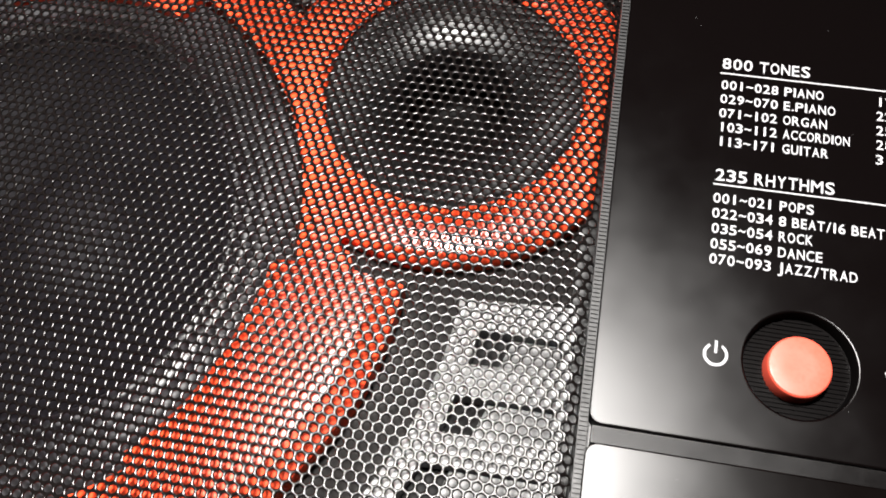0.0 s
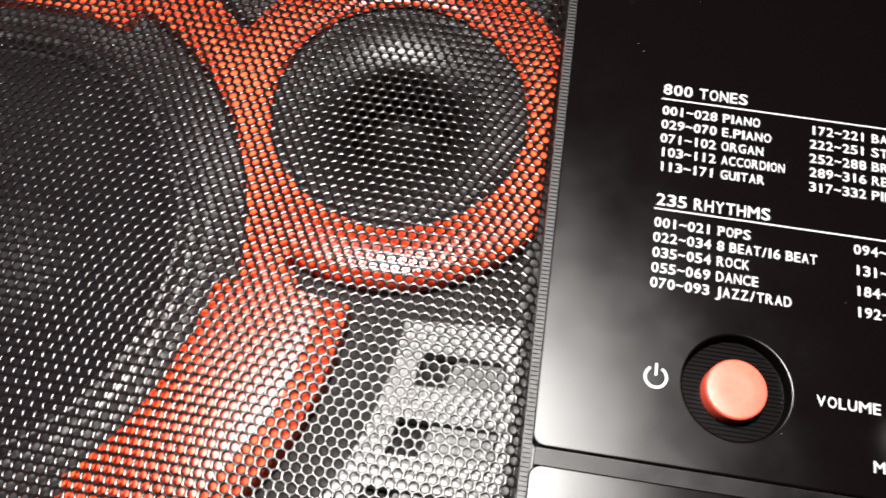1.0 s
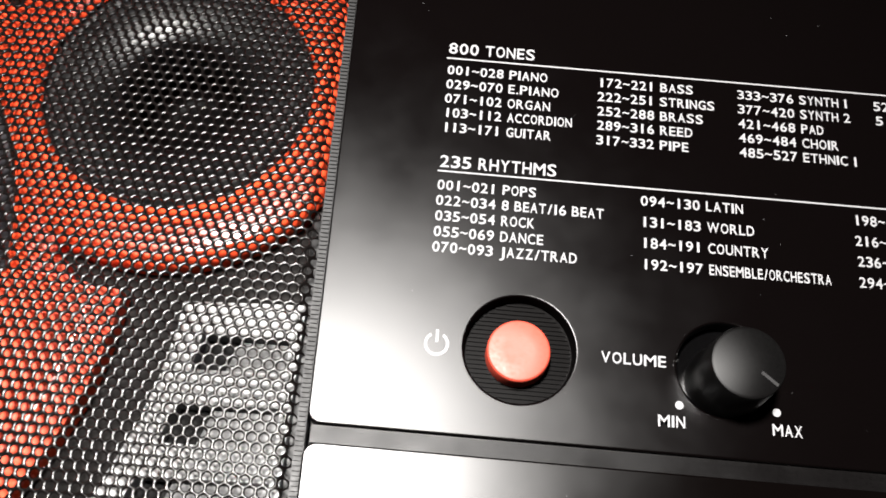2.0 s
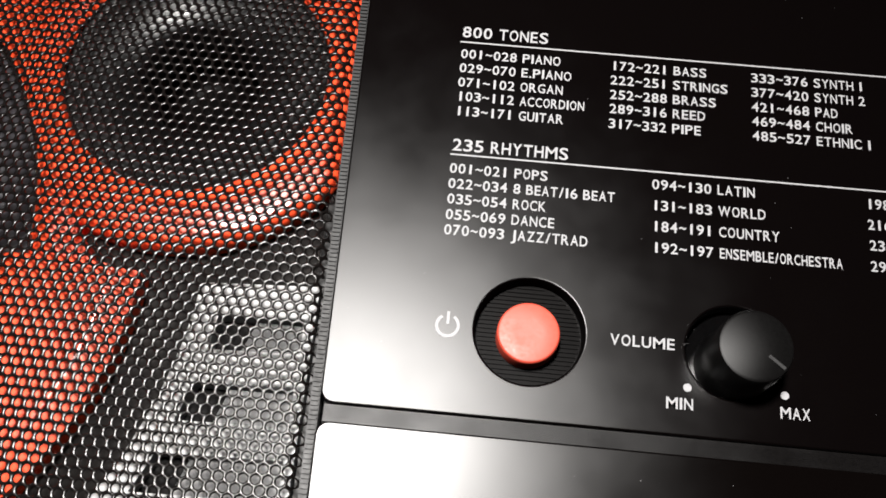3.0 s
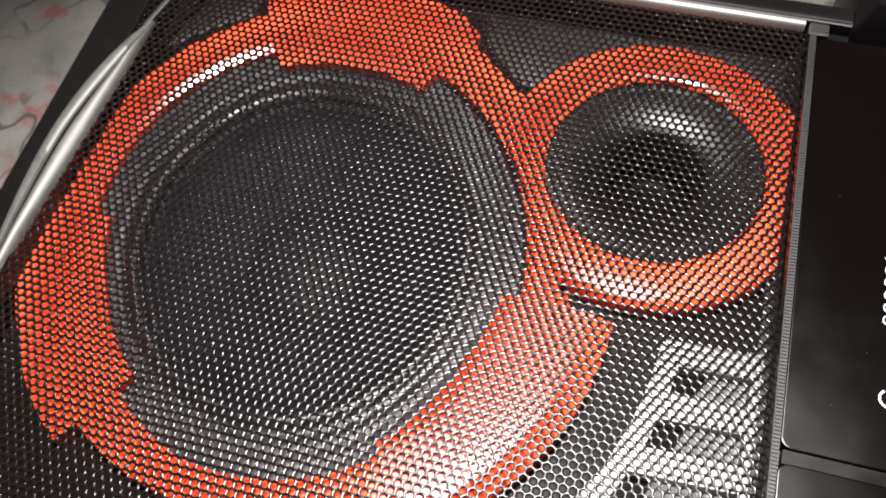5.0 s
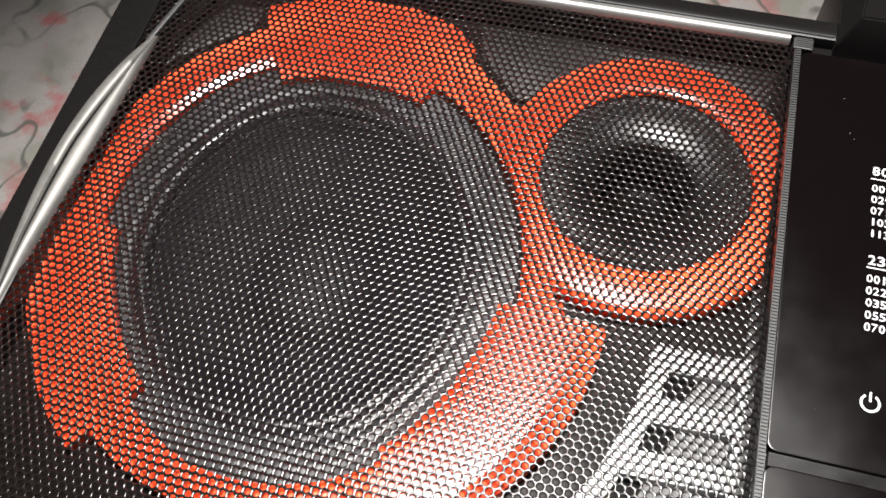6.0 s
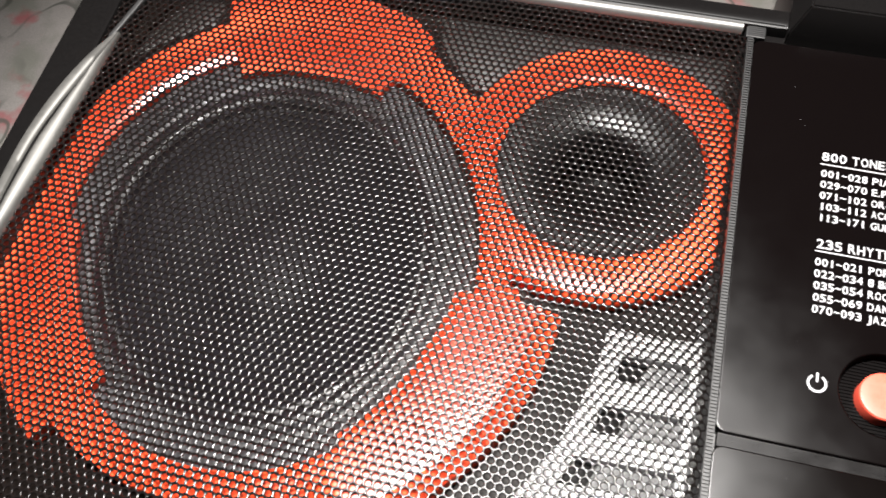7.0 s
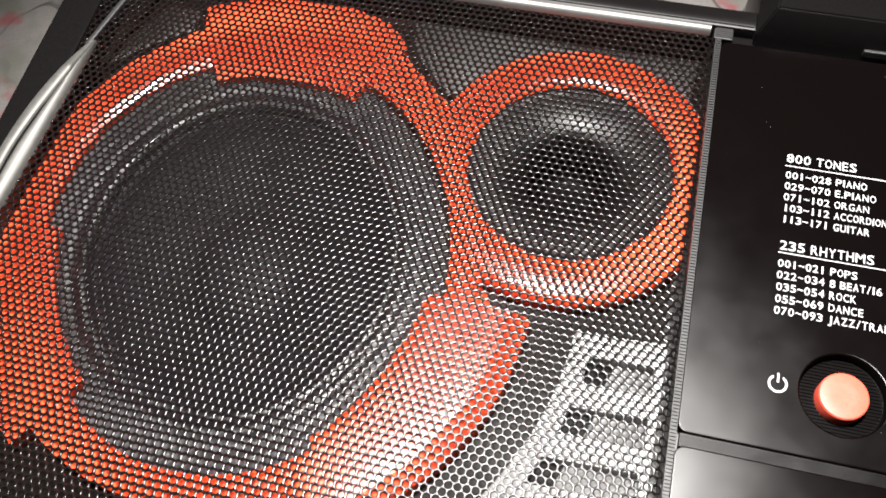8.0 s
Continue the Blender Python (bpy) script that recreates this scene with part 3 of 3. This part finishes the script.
edge = [(arc_x(92.2, -135 + 80.2 * i / 20) if abs(-135 + 80.2 * i / 20 + 51) < 92 else -96, -135 + 80.2 * i / 20) for i in range(21)]
outline = edge + [(-22.6, -53.6), (-22.6, -135)]
holes = [[(arc_x(97.2, y0), y0), (arc_x(97.2, (y0 + y1) / 2), (y0 + y1) / 2), (arc_x(97.2, y1), y1), (-24.6, y1 + 0.6), (-24.6, y0 + 0.6)] for y0, y1 in SLOTS]
vent = crisp(part("vent_plate", prism(bmesh.new(), [outline] + holes, -12.9, -8.0), SILVER, keyboard, "silver-painted vent plate with dark slots"))
for y0, y1 in SLOTS:
    ym = (y0 + y1) / 2
    xs = arc_x(97.2, ym)
    # Black plate paints the shade of a deeper slot over the lit baffle.
    part("slot_shade", prism(bmesh.new(), [[(arc_x(97.3, y0) + 0.1, y0 + 0.1), (xs + 6.5, y0 + 0.1), (xs + 8.0, y1 - 0.1), (arc_x(97.3, y1) + 0.1, y1 - 0.1)]], -12.98, -12.2), SOCKET, vent, "black plate standing in for the slot's dark depth", smooth=False)
    part("slot_floor", prism(bmesh.new(), [[(xs + 5.0, y0 + 0.1), (-24.8, y0 + 0.4), (-24.8, y1), (xs + 7.5, y1 - 0.1)]], -12.95, -11.0), DULL, vent, "grey slot floor", smooth=False)

# ---- chrome trims ----
bm = bmesh.new()
prof = [(40.6, -1.0), (40.8, 0.4), (41.4, 1.2), (42.3, 1.5), (43.2, 1.2), (43.9, 0.4), (44.2, -1.0)]
ends = [[bm.verts.new((x * MM, y * MM, z * MM)) for y, z in prof] for x in (-202.0, -24.0)]
for k in range(len(prof) - 1):
    bm.faces.new((ends[0][k], ends[0][k + 1], ends[1][k + 1], ends[1][k]))
bm.faces.new(ends[0])
bm.faces.new(ends[1])
bmesh.ops.recalc_face_normals(bm, faces=bm.faces)
crisp(part("rear_trim", bm, CHROME, keyboard, "satin chrome bar along the grille"), 60)
part("rear_line", box(bmesh.new(), -202, -12, 45.3, 46.0, -0.5, 0.0, 0.2), RIB, keyboard, "thin grey line on the rear rim")

# crescent of chrome at the outer side of the grille: flat outer band, groove, round inner bar
bm = bmesh.new()
shape = ((0.0, -0.8), (0.03, 0.7), (0.08, 1.1), (0.2, 1.5), (0.33, 1.5), (0.38, 0.9), (0.4, -0.8), (0.47, -0.8), (0.5, 1.2), (0.55, 1.8), (0.63, 2.0), (0.76, 1.8), (0.9, 1.2), (0.97, 0.5), (1.0, -0.8))
OUTER_RIM = np.polyfit((-96, -84, -66, -52, -34, -19, -7, 5), (-208.8, -210.4, -212.8, -214.1, -214.2, -212.2, -208.9, -203.8), 4)
INNER_RIM = np.polyfit((-96, -72, -53, -29, -15, -4, 5), (-207.7, -206.6, -205.2, -204.0, -203.0, -202.0, -201.8), 3)
rows = []
for i in range(61):
    s = i / 60
    yy = 5.0 - 100.0 * s
    outer_x = float(np.polyval(OUTER_RIM, yy))
    w = max(float(np.polyval(INNER_RIM, yy)) - outer_x, 0.8)
    cut = 0.46 + 0.4 * max(0.0, 1 - s / 0.42) ** 1.3
    rows.append([bm.verts.new(((outer_x + w * (u * cut / 0.44 if u < 0.44 else cut + (u - 0.44) * (1 - cut) / 0.56)) * MM, yy * MM, z * min(1.0, 0.25 + w / 8) * MM)) for u, z in shape])
for a, b in zip(rows, rows[1:]):
    for k in range(len(shape) - 1):
        bm.faces.new((a[k], a[k + 1], b[k + 1], b[k]))
bm.faces.new(rows[0])
bm.faces.new(rows[-1])
bmesh.ops.recalc_face_normals(bm, faces=bm.faces)
crisp(part("side_trim", bm, BRUSHED, keyboard, "satin chrome crescent beside the grille"), 50)
bm = box(bmesh.new(), -204.9, -203.2, 3.0, 41.4, -1, 0.9, 0.4)
for v in bm.verts:
    v.co.x += 0.24 * (v.co.y - 3 * MM)
part("side_line", bm, RIB, keyboard, "thin grey rim of the grille")

# raised housing behind the panel
bm = bmesh.new()
low = [(-11.6, 42.0), (300, 42.0), (300, 80), (-11.6, 80)]
high = [(-7.5, 45.5), (300, 45.5), (300, 80), (-3.5, 80)]
vl = [bm.verts.new((x * MM, y * MM, -40 * MM)) for x, y in low]
vm = [bm.verts.new((x * MM, y * MM, 0.6 * MM)) for x, y in low]
vh = [bm.verts.new((x * MM, y * MM, 9 * MM)) for x, y in high]
for a, b in ((vl, vm), (vm, vh)):
    for i in range(4):
        bm.faces.new((a[i], a[(i + 1) % 4], b[(i + 1) % 4], b[i]))
bm.faces.new(vh)
bm.faces.new(vl)
bmesh.ops.recalc_face_normals(bm, faces=bm.faces)
bmesh.ops.bevel(bm, geom=list(bm.edges), offset=0.5 * MM, segments=2, affect="EDGES")
housing = crisp(part("rear_housing", bm, CASE, keyboard, "black raised housing behind the control panel"))
part("housing_trim", box(bmesh.new(), 18.0, 120, 40.9, 41.9, -1.0, 1.2, 0.2), RIB, housing, "thin grey trim")

# ---- the perforated grille ----
PITCH, X0, X1, Y0, Y1 = 2.16, -208.0, -20.4, -139.0, 40.4


def grille_mesh():
    ring = ((0.93, -0.005), (0.885, -0.029), (0.84, -0.08), (0.8, -0.17), (0.775, -0.42))
    cell = [(PITCH / math.sqrt(3) * math.cos(radians(30 + 60 * k)), PITCH / math.sqrt(3) * math.sin(radians(30 + 60 * k)), 0.0) for k in range(6)]
    for r, z in ring:
        cell += [(r * math.cos(radians(30 + 30 * k)), r * math.sin(radians(30 + 30 * k)), z) for k in range(12)]
    cell = np.array(cell)
    faces = [(k, (k + 1) % 6, 6 + (2 * k + 2) % 12, 6 + 2 * k + 1, 6 + 2 * k) for k in range(6)]
    for j in range(len(ring) - 1):
        a, b = 6 + 12 * j, 18 + 12 * j
        faces += [(a + k, a + (k + 1) % 12, b + (k + 1) % 12, b + k) for k in range(12)]
    centres = []
    row, y = 0, Y0
    while y < Y1:
        x = X0 + (PITCH / 2 if row % 2 else 0)
        while x < X1 - 0.0185 * (y + 85):
            centres.append((x, y, 0.0))
            x += PITCH
        row, y = row + 1, y + PITCH * math.sqrt(3) / 2
    pts = (np.array(centres)[:, None, :] + cell[None]).reshape(-1, 3)
    over = np.clip(pts[:, 0] + 22.3 + 0.0185 * (pts[:, 1] + 85), 0, None)
    pts[:, 2] -= 0.3 * over ** 2
    over = np.clip(pts[:, 1] - 38.0, 0, None)
    pts[:, 2] -= 0.05 * over ** 2
    pts[:, 2] -= 0.25
    every = [tuple(i + len(cell) * c for i in f) for c in range(len(centres)) for f in faces]
    me = bpy.data.meshes.new("grille")
    me.from_pydata((pts * MM).tolist(), [], every)
    me.materials.append(GRILLE)
    me.shade_smooth()
    return me


grille = new("grille", grille_mesh())
grille.parent = keyboard
tagged(grille, "black perforated steel speaker grille")
